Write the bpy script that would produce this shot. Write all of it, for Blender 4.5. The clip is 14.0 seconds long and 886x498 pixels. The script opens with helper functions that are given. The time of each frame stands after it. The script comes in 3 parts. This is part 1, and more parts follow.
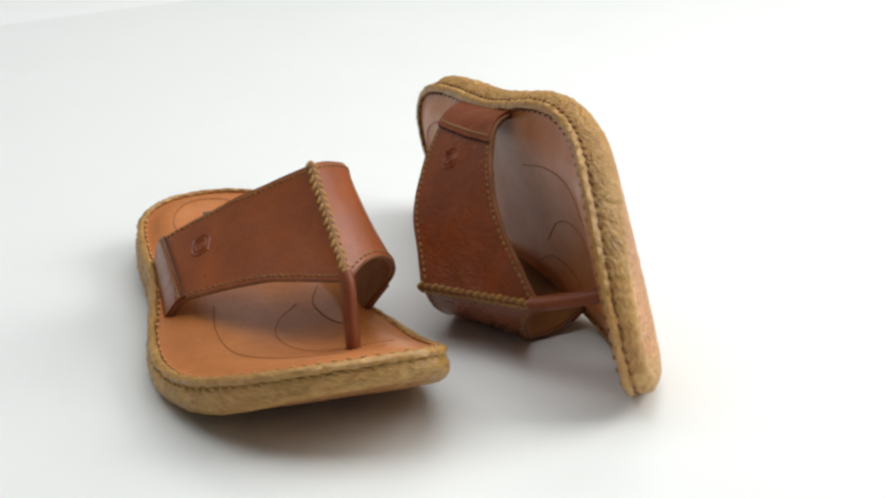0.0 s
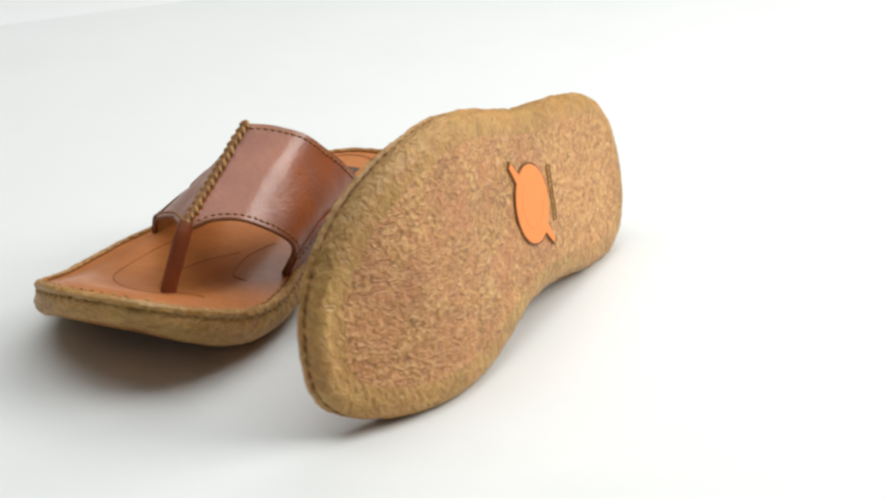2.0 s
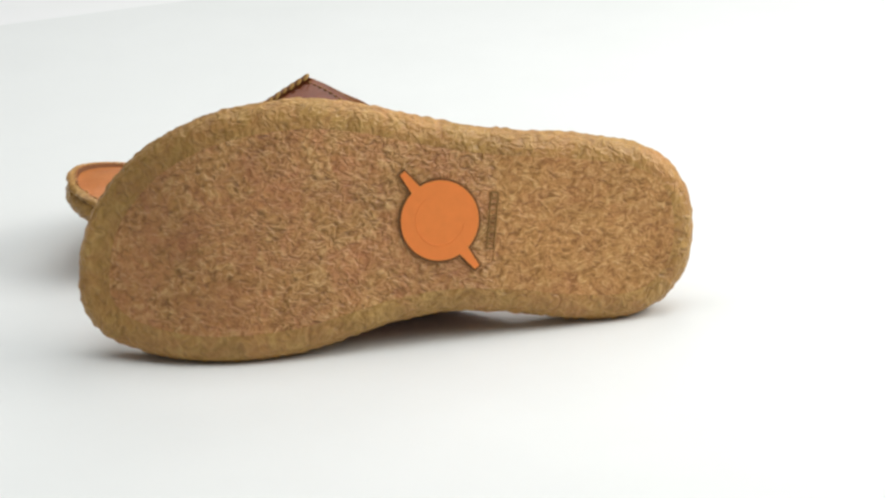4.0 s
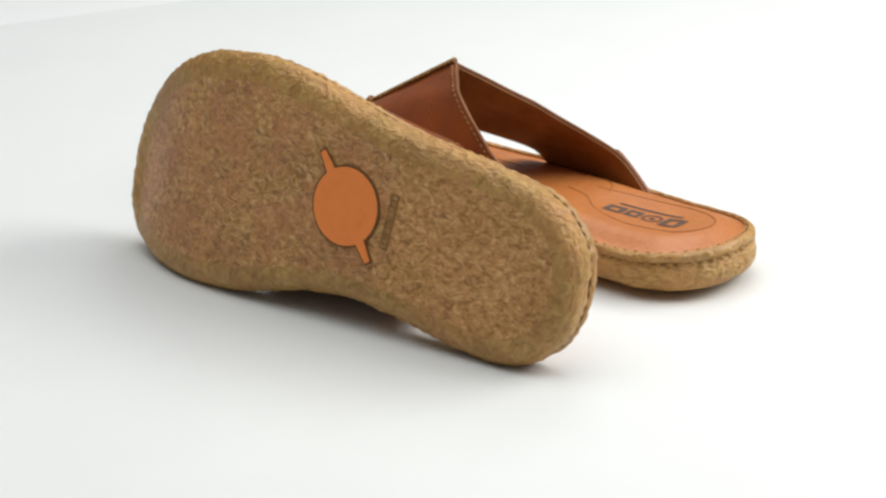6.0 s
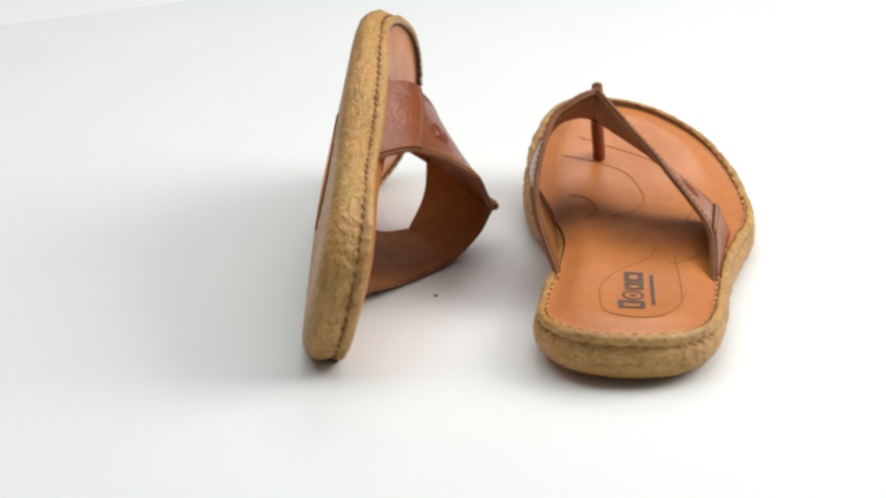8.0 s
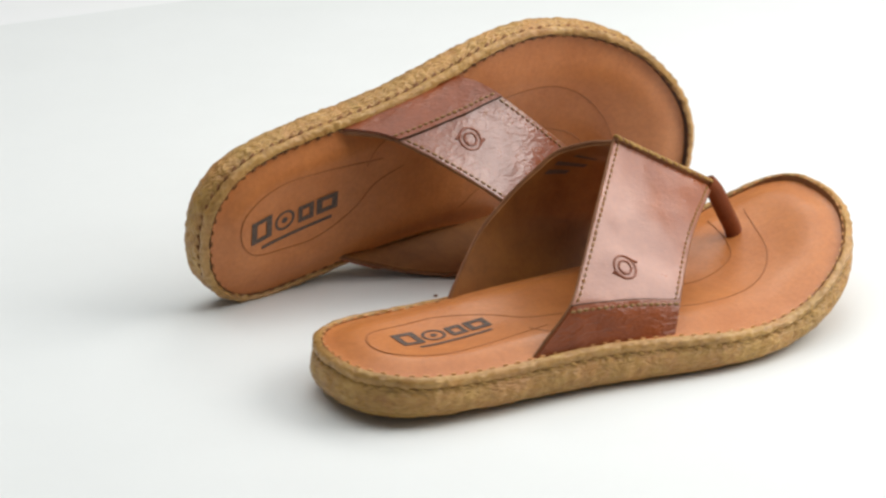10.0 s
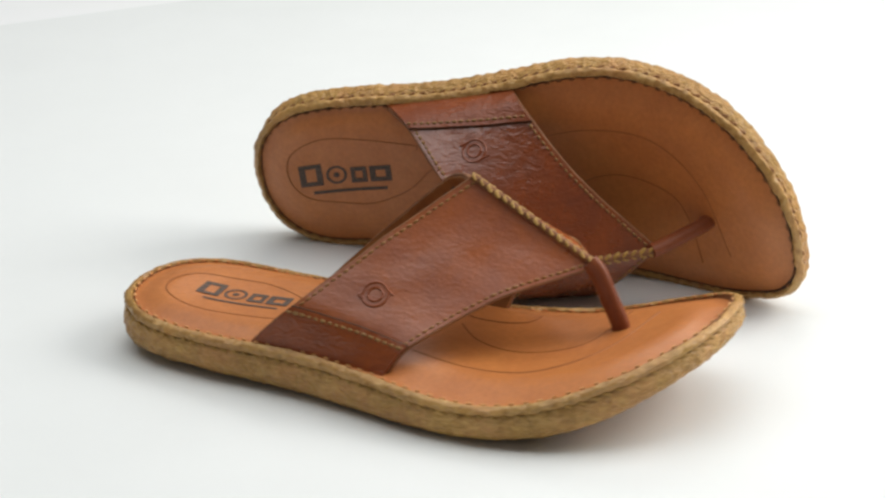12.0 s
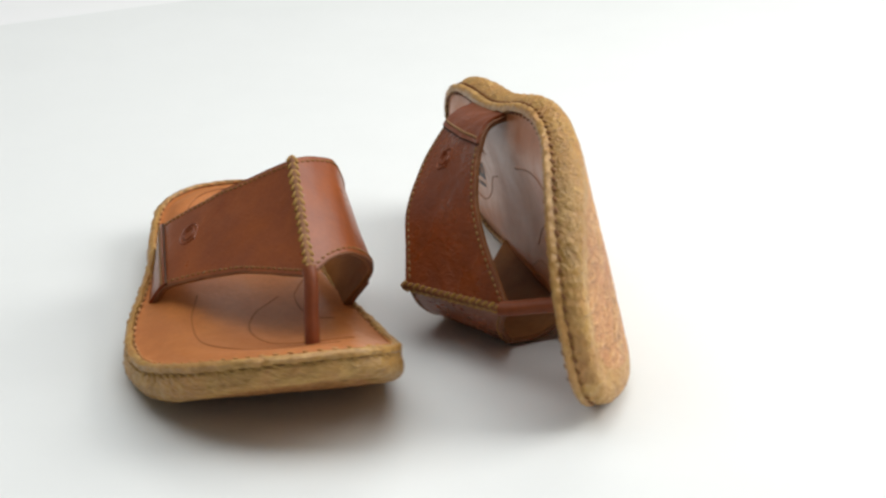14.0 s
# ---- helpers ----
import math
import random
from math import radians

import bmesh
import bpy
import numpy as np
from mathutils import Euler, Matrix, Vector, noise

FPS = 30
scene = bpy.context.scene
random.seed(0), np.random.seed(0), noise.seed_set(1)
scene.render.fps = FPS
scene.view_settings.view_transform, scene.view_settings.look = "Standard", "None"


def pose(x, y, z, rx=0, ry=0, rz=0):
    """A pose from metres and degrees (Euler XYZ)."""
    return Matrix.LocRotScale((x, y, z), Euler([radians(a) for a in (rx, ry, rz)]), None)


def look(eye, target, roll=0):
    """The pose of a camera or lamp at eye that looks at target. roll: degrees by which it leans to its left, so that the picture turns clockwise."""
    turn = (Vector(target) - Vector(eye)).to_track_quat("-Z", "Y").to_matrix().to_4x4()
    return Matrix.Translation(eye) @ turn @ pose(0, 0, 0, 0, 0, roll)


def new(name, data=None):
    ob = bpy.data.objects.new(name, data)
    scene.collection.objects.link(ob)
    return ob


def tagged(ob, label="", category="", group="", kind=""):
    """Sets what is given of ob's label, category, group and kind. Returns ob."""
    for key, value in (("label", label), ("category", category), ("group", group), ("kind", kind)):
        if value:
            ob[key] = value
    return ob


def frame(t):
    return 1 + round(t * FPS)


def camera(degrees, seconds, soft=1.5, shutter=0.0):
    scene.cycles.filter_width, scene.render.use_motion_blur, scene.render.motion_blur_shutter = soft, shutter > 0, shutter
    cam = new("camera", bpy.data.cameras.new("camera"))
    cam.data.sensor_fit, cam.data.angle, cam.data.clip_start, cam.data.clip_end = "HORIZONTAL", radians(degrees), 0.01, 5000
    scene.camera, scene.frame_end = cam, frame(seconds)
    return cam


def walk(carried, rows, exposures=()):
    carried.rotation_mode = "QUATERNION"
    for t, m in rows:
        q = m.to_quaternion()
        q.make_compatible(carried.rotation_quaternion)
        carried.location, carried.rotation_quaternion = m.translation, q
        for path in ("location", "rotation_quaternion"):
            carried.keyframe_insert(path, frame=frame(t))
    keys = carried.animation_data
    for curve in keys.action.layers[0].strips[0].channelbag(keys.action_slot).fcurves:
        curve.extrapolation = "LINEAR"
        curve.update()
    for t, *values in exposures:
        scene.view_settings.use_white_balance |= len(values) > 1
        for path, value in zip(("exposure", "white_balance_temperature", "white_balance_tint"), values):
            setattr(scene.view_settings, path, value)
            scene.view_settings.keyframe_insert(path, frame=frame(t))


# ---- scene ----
cam = camera(20.615, 14.0, soft=2.5, shutter=0.5)
CAM_EYE = Vector((0.0, -1.1, 0.44352))
CAM_PITCH, CAM_YAW = radians(20.964), radians(0.1127)
CAM_WAY = Vector((math.sin(CAM_YAW) * math.cos(CAM_PITCH), math.cos(CAM_YAW) * math.cos(CAM_PITCH), -math.sin(CAM_PITCH)))
CAM_POSE = look(CAM_EYE, CAM_EYE + CAM_WAY, -0.584)
walk(cam, [(0.0, CAM_POSE), (14.0, CAM_POSE)])

# ---- light ----
world = bpy.data.worlds.new("studio")
scene.world = world
world.use_nodes = True
world.node_tree.nodes["Background"].inputs["Color"].default_value = (0.965, 0.99, 0.985, 1)
world.node_tree.nodes["Background"].inputs["Strength"].default_value = 0.15
scene.view_settings.exposure = -0.18


def softbox(name, eye, target, width, height, watts, colour):
    lamp = bpy.data.lights.new(name, "AREA")
    lamp.shape, lamp.size, lamp.size_y, lamp.energy, lamp.color = "RECTANGLE", width, height, watts, colour
    ob = new(name, lamp)
    ob.matrix_world = look(eye, target)
    return ob


softbox("softbox_side", (0.95, 0.08, 0.74), (0, 0, 0.03), 0.92, 0.70, 14.6, (1.0, 0.985, 0.96))
softbox("softbox_back", (0.25, 1.05, 1.15), (0, 0, 0.03), 0.8, 0.5, 5.0, (1.0, 0.99, 0.97))
softbox("softbox_top", (-0.12, 0.06, 1.40), (-0.12, 0.06, 0), 1.9, 1.2, 18.4, (0.97, 0.99, 1.0))


# ---- materials ----
def material(name, rough=0.5, spec=0.5):
    m = bpy.data.materials.new(name)
    m.use_nodes = True
    bsdf = m.node_tree.nodes["Principled BSDF"]
    bsdf.inputs["Roughness"].default_value = rough
    bsdf.inputs["Specular IOR Level"].default_value = spec
    return m, m.node_tree, bsdf


def noise_node(nt, scale, detail=4.0, rough=0.55, warp=0.0, stretch=(1, 1, 1)):
    coord = nt.nodes.new("ShaderNodeTexCoord")
    mapping = nt.nodes.new("ShaderNodeMapping")
    mapping.inputs["Scale"].default_value = stretch
    tex = nt.nodes.new("ShaderNodeTexNoise")
    tex.inputs["Scale"].default_value = scale
    tex.inputs["Detail"].default_value = detail
    tex.inputs["Roughness"].default_value = rough
    tex.inputs["Distortion"].default_value = warp
    nt.links.new(coord.outputs["Object"], mapping.inputs["Vector"])
    nt.links.new(mapping.outputs["Vector"], tex.inputs["Vector"])
    return tex


def ramp_node(nt, source, stops):
    ramp = nt.nodes.new("ShaderNodeValToRGB")
    els = ramp.color_ramp.elements
    while len(els) < len(stops):
        els.new(0.5)
    for el, (place, colour) in zip(els, stops):
        el.position, el.color = place, (*colour, 1)
    nt.links.new(source, ramp.inputs["Fac"])
    return ramp


def mix_node(nt, factor, a, b, blend="MIX"):
    mix = nt.nodes.new("ShaderNodeMix")
    mix.data_type, mix.blend_type = "RGBA", blend
    if isinstance(factor, float):
        mix.inputs["Factor"].default_value = factor
    else:
        nt.links.new(factor, mix.inputs["Factor"])
    for socket, value in ((mix.inputs[6], a), (mix.inputs[7], b)):
        if isinstance(value, tuple):
            socket.default_value = (*value, 1)
        else:
            nt.links.new(value, socket)
    return mix.outputs[2]


def bump_node(nt, bsdf, height, strength, distance, under=None):
    bump = nt.nodes.new("ShaderNodeBump")
    bump.inputs["Strength"].default_value = strength
    bump.inputs["Distance"].default_value = distance
    nt.links.new(height, bump.inputs["Height"])
    if under is not None:
        nt.links.new(under.outputs["Normal"], bump.inputs["Normal"])
    nt.links.new(bump.outputs["Normal"], bsdf.inputs["Normal"])
    return bump


def leather(name, dark, light, rough, grain=900.0, depth=0.0002, wrinkle=0.0, spec=0.4):
    m, nt, bsdf = material(name, rough, spec)
    broad = noise_node(nt, 45, 5, 0.6, 0.3)
    fine = noise_node(nt, 420, 3, 0.6)
    base = ramp_node(nt, broad.outputs["Fac"], [(0.32, dark), (0.68, light)])
    speck = ramp_node(nt, fine.outputs["Fac"], [(0.3, (0.82, 0.8, 0.78)), (0.7, (1.08, 1.08, 1.08))])
    nt.links.new(mix_node(nt, 0.6, base.outputs["Color"], speck.outputs["Color"], "MULTIPLY"), bsdf.inputs["Base Color"])
    gloss = ramp_node(nt, broad.outputs["Fac"], [(0.3, (rough + 0.08,) * 3), (0.7, (rough - 0.08,) * 3)])
    nt.links.new(gloss.outputs["Color"], bsdf.inputs["Roughness"])
    cells = nt.nodes.new("ShaderNodeTexVoronoi")
    cells.inputs["Scale"].default_value = grain
    nt.links.new(fine.inputs["Vector"].links[0].from_socket, cells.inputs["Vector"])
    under = bump_node(nt, bsdf, cells.outputs["Distance"], 0.5, depth)
    if wrinkle:
        folds = noise_node(nt, 420, 2.0, 0.5, 0.8, (1.2, 0.45, 1.0))
        creases = noise_node(nt, 190, 2.5, 0.55, 1.0, (1.2, 0.6, 1.0))
        worn = noise_node(nt, 34, 2, 0.5, 0.5)
        where = ramp_node(nt, worn.outputs["Fac"], [(0.42, (0.06, 0.06, 0.06)), (0.66, (1, 1, 1))])
        under = bump_node(nt, bsdf, folds.outputs["Fac"], 0.6, wrinkle * 0.55, under)
        bump_node(nt, bsdf, mix_node(nt, 1.0, creases.outputs["Color"], where.outputs["Color"], "MULTIPLY"), 0.8, wrinkle, under)
    return m


def crepe(name, dark, mid, light, strength, depth, stretch=(1.0, 0.6, 1.0), stain=0.75, heel=None, scale=300):
    """Crepe rubber: short matted strands that wander, with ruddy stains."""
    m, nt, bsdf = material(name, 0.42, 0.5)
    coord = nt.nodes.new("ShaderNodeTexCoord")
    drift = nt.nodes.new("ShaderNodeTexNoise")
    drift.inputs["Scale"].default_value, drift.inputs["Detail"].default_value = 75, 2.0
    nt.links.new(coord.outputs["Object"], drift.inputs["Vector"])
    swirl = nt.nodes.new("ShaderNodeVectorMath")
    swirl.operation = "MULTIPLY_ADD"
    swirl.inputs[1].default_value = (0.007, 0.007, 0.007)
    nt.links.new(drift.outputs["Color"], swirl.inputs[0])
    nt.links.new(coord.outputs["Object"], swirl.inputs[2])
    strands = []
    for size, turn in ((scale, 0.5), (scale * 1.7, -0.6)):
        mapping = nt.nodes.new("ShaderNodeMapping")
        mapping.inputs["Scale"].default_value = stretch
        mapping.inputs["Rotation"].default_value = (0, 0, turn)
        nt.links.new(swirl.outputs["Vector"], mapping.inputs["Vector"])
        tex = nt.nodes.new("ShaderNodeTexNoise")
        tex.inputs["Scale"].default_value, tex.inputs["Detail"].default_value = size, 1.5
        tex.inputs["Roughness"].default_value, tex.inputs["Distortion"].default_value = 0.5, 0.9
        nt.links.new(mapping.outputs["Vector"], tex.inputs["Vector"])
        strands.append(tex)
    both = mix_node(nt, 0.38, strands[0].outputs["Color"], strands[1].outputs["Color"])
    grey = nt.nodes.new("ShaderNodeRGBToBW")
    nt.links.new(both, grey.inputs["Color"])
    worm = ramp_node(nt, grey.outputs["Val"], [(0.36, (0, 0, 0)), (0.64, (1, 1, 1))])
    patch = noise_node(nt, 48, 6, 0.72, 0.6)
    broad = noise_node(nt, 17, 3, 0.6, 0.4)
    grit = noise_node(nt, 1100, 2, 0.5)
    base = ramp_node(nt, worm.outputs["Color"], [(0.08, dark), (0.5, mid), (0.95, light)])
    red = ramp_node(nt, patch.outputs["Fac"], [(0.42, (0, 0, 0)), (0.66, (stain,) * 3)])
    grime = ramp_node(nt, broad.outputs["Fac"], [(0.35, (0.82, 0.80, 0.76)), (0.65, (1.06, 1.06, 1.06))])
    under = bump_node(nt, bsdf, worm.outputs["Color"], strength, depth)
    amount = red.outputs["Color"]
    if heel:
        # the heel is smoother and cleaner than the forefoot
        split = nt.nodes.new("ShaderNodeSeparateXYZ")
        nt.links.new(coord.outputs["Object"], split.inputs["Vector"])
        zone = nt.nodes.new("ShaderNodeMapRange")
        zone.inputs["From Min"].default_value, zone.inputs["From Max"].default_value = heel - 0.002, heel + 0.002
        zone.inputs["To Min"].default_value = 0.45
        nt.links.new(split.outputs["Y"], zone.inputs["Value"])
        amount = mix_node(nt, 1.0, amount, zone.outputs["Result"], "MULTIPLY")
        power = nt.nodes.new("ShaderNodeMath")
        power.operation = "MULTIPLY"
        power.inputs[1].default_value = strength
        nt.links.new(zone.outputs["Result"], power.inputs[0])
        nt.links.new(power.outputs["Value"], under.inputs["Strength"])
    stained = mix_node(nt, amount, base.outputs["Color"], (0.58, 0.215, 0.088))
    nt.links.new(mix_node(nt, 1.0, stained, grime.outputs["Color"], "MULTIPLY"), bsdf.inputs["Base Color"])
    bump_node(nt, bsdf, grit.outputs["Fac"], 0.3, 0.0003, under)
    return m


def plain(name, colour, rough, vary=0.12, scale=120, depth=0.0002, spec=0.4):
    m, nt, bsdf = material(name, rough, spec)
    tex = noise_node(nt, scale, 4, 0.6)
    lo = tuple(c * (1 - vary) for c in colour)
    hi = tuple(min(1.0, c * (1 + vary)) for c in colour)
    base = ramp_node(nt, tex.outputs["Fac"], [(0.3, lo), (0.7, hi)])
    nt.links.new(base.outputs["Color"], bsdf.inputs["Base Color"])
    bump_node(nt, bsdf, tex.outputs["Fac"], 0.4, depth)
    return m


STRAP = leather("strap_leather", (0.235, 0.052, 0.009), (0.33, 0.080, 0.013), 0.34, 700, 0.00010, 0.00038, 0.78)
# the tipped sandal's creased copy, its shade put into a darker base colour
CREASED_SHADED = leather("creased_shaded_strap_leather", (0.165, 0.035, 0.006), (0.255, 0.057, 0.009), 0.28, 700, 0.00015, 0.0011, 0.8)
SIDE = leather("side_panel_leather", (0.185, 0.038, 0.006), (0.28, 0.062, 0.010), 0.34, 700, 0.0002, 0.0014, 0.5)
LINING = leather("lining_leather", (0.20, 0.072, 0.013), (0.30, 0.116, 0.023), 0.55, 1200, 0.0001)
FOOTBED = leather("footbed_leather", (0.47, 0.156, 0.040), (0.545, 0.194, 0.053), 0.385, 1300, 0.00012, 0.00022, 0.50)
POST = leather("toe_post_leather", (0.18, 0.044, 0.013), (0.24, 0.062, 0.018), 0.45, 900, 0.0002, 0.0, 0.3)
EDGE = leather("raw_edge", (0.16, 0.060, 0.021), (0.26, 0.105, 0.038), 0.65)
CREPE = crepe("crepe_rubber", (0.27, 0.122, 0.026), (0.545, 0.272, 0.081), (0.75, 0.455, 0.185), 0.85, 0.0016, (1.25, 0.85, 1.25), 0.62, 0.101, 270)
CREPE_EDGE = crepe("crepe_rubber_edge", (0.34, 0.178, 0.040), (0.47, 0.264, 0.069), (0.58, 0.352, 0.109), 0.75, 0.0014, (0.75, 0.75, 1.9), 0.35, None, 260)
WELT = crepe("welt_rubber", (0.32, 0.165, 0.036), (0.44, 0.246, 0.068), (0.53, 0.320, 0.102), 0.4, 0.0010, (0.9, 0.9, 1.2), 0.25, None, 240)
# for the left rim's dark seam and the shade line drawn beside the panels
SEAM_SHADE = plain("dark_seam_shade", (0.06, 0.026, 0.012), 0.8)
THREAD = plain("waxed_thread", (0.37, 0.205, 0.042), 0.55, 0.2, 900)
DULL_THREAD = plain("brown_thread", (0.24, 0.125, 0.036), 0.6, 0.25, 900)
STRAP_THREAD = plain("red_brown_thread", (0.27, 0.125, 0.034), 0.6, 0.25, 900)
BED_THREAD = plain("tan_thread", (0.60, 0.300, 0.110), 0.6, 0.25, 900)
WELT_THREAD = plain("welt_thread", (0.40, 0.225, 0.062), 0.6, 0.25, 900)
RIM_GAP = plain("brown_seam", (0.20, 0.080, 0.026), 0.75)
LINE = plain("stitched_line", (0.31, 0.108, 0.030), 0.7)
INK = plain("grey_print", (0.095, 0.064, 0.048), 0.6, 0.45, 700)
ORANGE = plain("orange_rubber", (0.93, 0.262, 0.055), 0.5, 0.03, 200, 0.0001)
FAINT_GROOVE = plain("rubber_crease", (0.30, 0.165, 0.050), 0.7)
GROOVE = plain("dark_groove", (0.16, 0.075, 0.022), 0.7)
PAPER = plain("white_paper", (0.765, 0.782, 0.768), 0.55, 0.012, 14, 0.0001, 0.3)
TABLE = plain("white_laminate", (0.85, 0.855, 0.85), 0.5, 0.01, 9, 0.0001, 0.3)


# ---- helpers of the place ----
def part(name, bm, mat, parent=None, label=""):
    me = bpy.data.meshes.new(name)
    bmesh.ops.recalc_face_normals(bm, faces=bm.faces[:])
    bm.to_mesh(me)
    bm.free()
    me.materials.append(mat)
    for poly in me.polygons:
        poly.use_smooth = True
    me.set_sharp_from_angle(angle=radians(50))
    ob = new(name, me)
    ob.parent = parent
    return tagged(ob, label)


def box(bm, lo, hi):
    vs = [bm.verts.new((x, y, z)) for x in (lo[0], hi[0]) for y in (lo[1], hi[1]) for z in (lo[2], hi[2])]
    for f in ((0, 1, 3, 2), (4, 6, 7, 5), (0, 4, 5, 1), (2, 3, 7, 6), (0, 2, 6, 4), (1, 5, 7, 3)):
        bm.faces.new([vs[i] for i in f])


def spline(points, n, closed=False):
    """n places along a smooth curve through the points, evenly spread by length."""
    P = np.array(points, float)
    k = len(P)
    fine = []
    spans = k if closed else k - 1
    for i in range(spans):
        if closed:
            a, b, c, d = P[(i - 1) % k], P[i], P[(i + 1) % k], P[(i + 2) % k]
        else:
            b, c = P[i], P[i + 1]
            a = P[i - 1] if i else 2 * b - c
            d = P[i + 2] if i + 2 < k else 2 * c - b
        for s in np.linspace(0, 1, 24, endpoint=False):
            fine.append(0.5 * (2 * b + (c - a) * s + (2 * a - 5 * b + 4 * c - d) * s * s + (3 * b - a - 3 * c + d) * s ** 3))
    fine.append(P[0] if closed else P[-1])
    fine = np.array(fine)
    run = np.concatenate([[0], np.cumsum(np.linalg.norm(np.diff(fine, axis=0), axis=1))])
    at = np.linspace(0, run[-1], n + 1)[:-1] if closed else np.linspace(0, run[-1], n)
    return np.stack([np.interp(at, run, fine[:, j]) for j in range(P.shape[1])], 1)


def grid_faces(bm, rows, wrap):
    vs = [[bm.verts.new(p) for p in row] for row in rows]
    for a, b in zip(vs, vs[1:]):
        n = len(a)
        for i in range(n if wrap else n - 1):
            bm.faces.new((a[i], a[(i + 1) % n], b[(i + 1) % n], b[i]))
    return vs


def tube(bm, path, radius, sides=6, flat=1.0):
    path = [Vector(p) for p in path]
    rings = []
    for i, p in enumerate(path):
        way = (path[min(i + 1, len(path) - 1)] - path[max(i - 1, 0)]).normalized()
        side = way.cross(Vector((0, 0, 1)))
        side = side.normalized() if side.length > 0.05 else Vector((1, 0, 0))
        up = side.cross(way)
        rings.append([p + radius * (math.cos(a) * side + flat * math.sin(a) * up) for a in (2 * math.pi * j / sides for j in range(sides))])
    vs = grid_faces(bm, rings, True)
    bm.faces.new(vs[0][::-1])
    bm.faces.new(vs[-1])


def bead(bm, centre, way, out, length, width, height):
    """A small rounded stitch lying along way."""
    way = Vector(way).normalized()
    out = Vector(out)
    out = (out - out.dot(way) * way).normalized()
    side = way.cross(out)
    rings = []
    for s, r in ((-1, 0.25), (-0.6, 0.9), (0.6, 0.9), (1, 0.25)):
        rings.append([Vector(centre) + way * (s * length / 2) + r * (math.cos(a) * side * width / 2 + math.sin(a) * out * height / 2) for a in (2 * math.pi * j / 6 for j in range(6))])
    vs = grid_faces(bm, rings, True)
    bm.faces.new(vs[0][::-1])
    bm.faces.new(vs[-1])


# ---- the sandal: x to its outer side, y to its toe, z up ----
SIZE = 1.1
OUTLINE = [(-0.0236, 0.2599), (-0.0074, 0.2606), (0.0104, 0.2569), (0.0250, 0.2490), (0.0391, 0.2367), (0.0495, 0.2211), (0.0571, 0.2001),
           (0.0602, 0.1744), (0.0578, 0.1506), (0.0520, 0.1274), (0.0458, 0.1002), (0.0425, 0.0762), (0.0400, 0.0523), (0.0357, 0.0286), (0.0284, 0.0138),
           (0.0154, 0.0041), (-0.0003, 0.0014), (-0.0159, 0.0037), (-0.0279, 0.0108), (-0.0360, 0.0226), (-0.0388, 0.0389), (-0.0367, 0.0628),
           (-0.0329, 0.0866), (-0.0310, 0.1107), (-0.0333, 0.1329), (-0.0385, 0.1527), (-0.0438, 0.1742), (-0.0463, 0.1980), (-0.0455, 0.2201),
           (-0.0415, 0.2381), (-0.0354, 0.2516)]


def smooth(a, b, t):
    t = min(1.0, max(0.0, (t - a) / (b - a)))
    return t * t * (3 - 2 * t)


# heights of the sole along its length: underside and rim, sprung up to the toe
STATIONS = (0.0, 0.05, 0.10, 0.15, 0.19, 0.225, 0.262)
UNDERSIDE = (0.0008, 0.0012, 0.0010, 0.0020, 0.0044, 0.0128, 0.0322)
RIM_TOP = (0.0210, 0.0184, 0.0202, 0.0186, 0.0197, 0.0302, 0.0456)


def bends(heights):
    """Second derivatives of the smooth curve through the heights at the stations."""
    n, h = len(STATIONS), np.diff(STATIONS)
    a, b = np.eye(n), np.zeros(n)
    for i in range(1, n - 1):
        a[i, i - 1], a[i, i], a[i, i + 1] = h[i - 1], 2 * (h[i - 1] + h[i]), h[i]
        b[i] = 6 * ((heights[i + 1] - heights[i]) / h[i] - (heights[i] - heights[i - 1]) / h[i - 1])
    return np.linalg.solve(a, b)


UNDER_BENDS, TOP_BENDS = bends(UNDERSIDE), bends(RIM_TOP)


def profile(heights, bend, v):
    v = min(STATIONS[-1], max(STATIONS[0], v))
    j = max(k for k in range(len(STATIONS) - 1) if STATIONS[k] <= v)
    h = STATIONS[j + 1] - STATIONS[j]
    a, b = STATIONS[j + 1] - v, v - STATIONS[j]
    return (bend[j] * a ** 3 + bend[j + 1] * b ** 3) / (6 * h) + (heights[j] / h - bend[j] * h / 6) * a + (heights[j + 1] / h - bend[j + 1] * h / 6) * b


def under(v):
    """Height of the sole's underside."""
    return profile(UNDERSIDE, UNDER_BENDS, v)


def thick(v):
    """Thickness of the sole's rim."""
    return profile(RIM_TOP, TOP_BENDS, v) - under(v)


def spine(p):
    v = min(0.215, max(0.045, p[1]))
    return np.array([0.004 + 0.002 * math.sin(v * 20), v])


RING = spline(OUTLINE, 680, True)
TAN = np.roll(RING, -1, axis=0) - np.roll(RING, 1, axis=0)
TAN /= np.linalg.norm(TAN, axis=1)[:, None]
OUT = np.stack([-TAN[:, 1], TAN[:, 0]], 1)
OUT *= np.sign((OUT * (RING - np.array([spine(p) for p in RING]))).sum(1))[:, None]
# the outward sides are smoothed so that insets stay even
for _ in range(24):
    OUT = np.roll(OUT, 1, 0) + OUT * 2 + np.roll(OUT, -1, 0)
    OUT /= np.linalg.norm(OUT, axis=1)[:, None]
INNER = RING - OUT * 0.0036
SPINE = np.array([spine(p) for p in INNER])


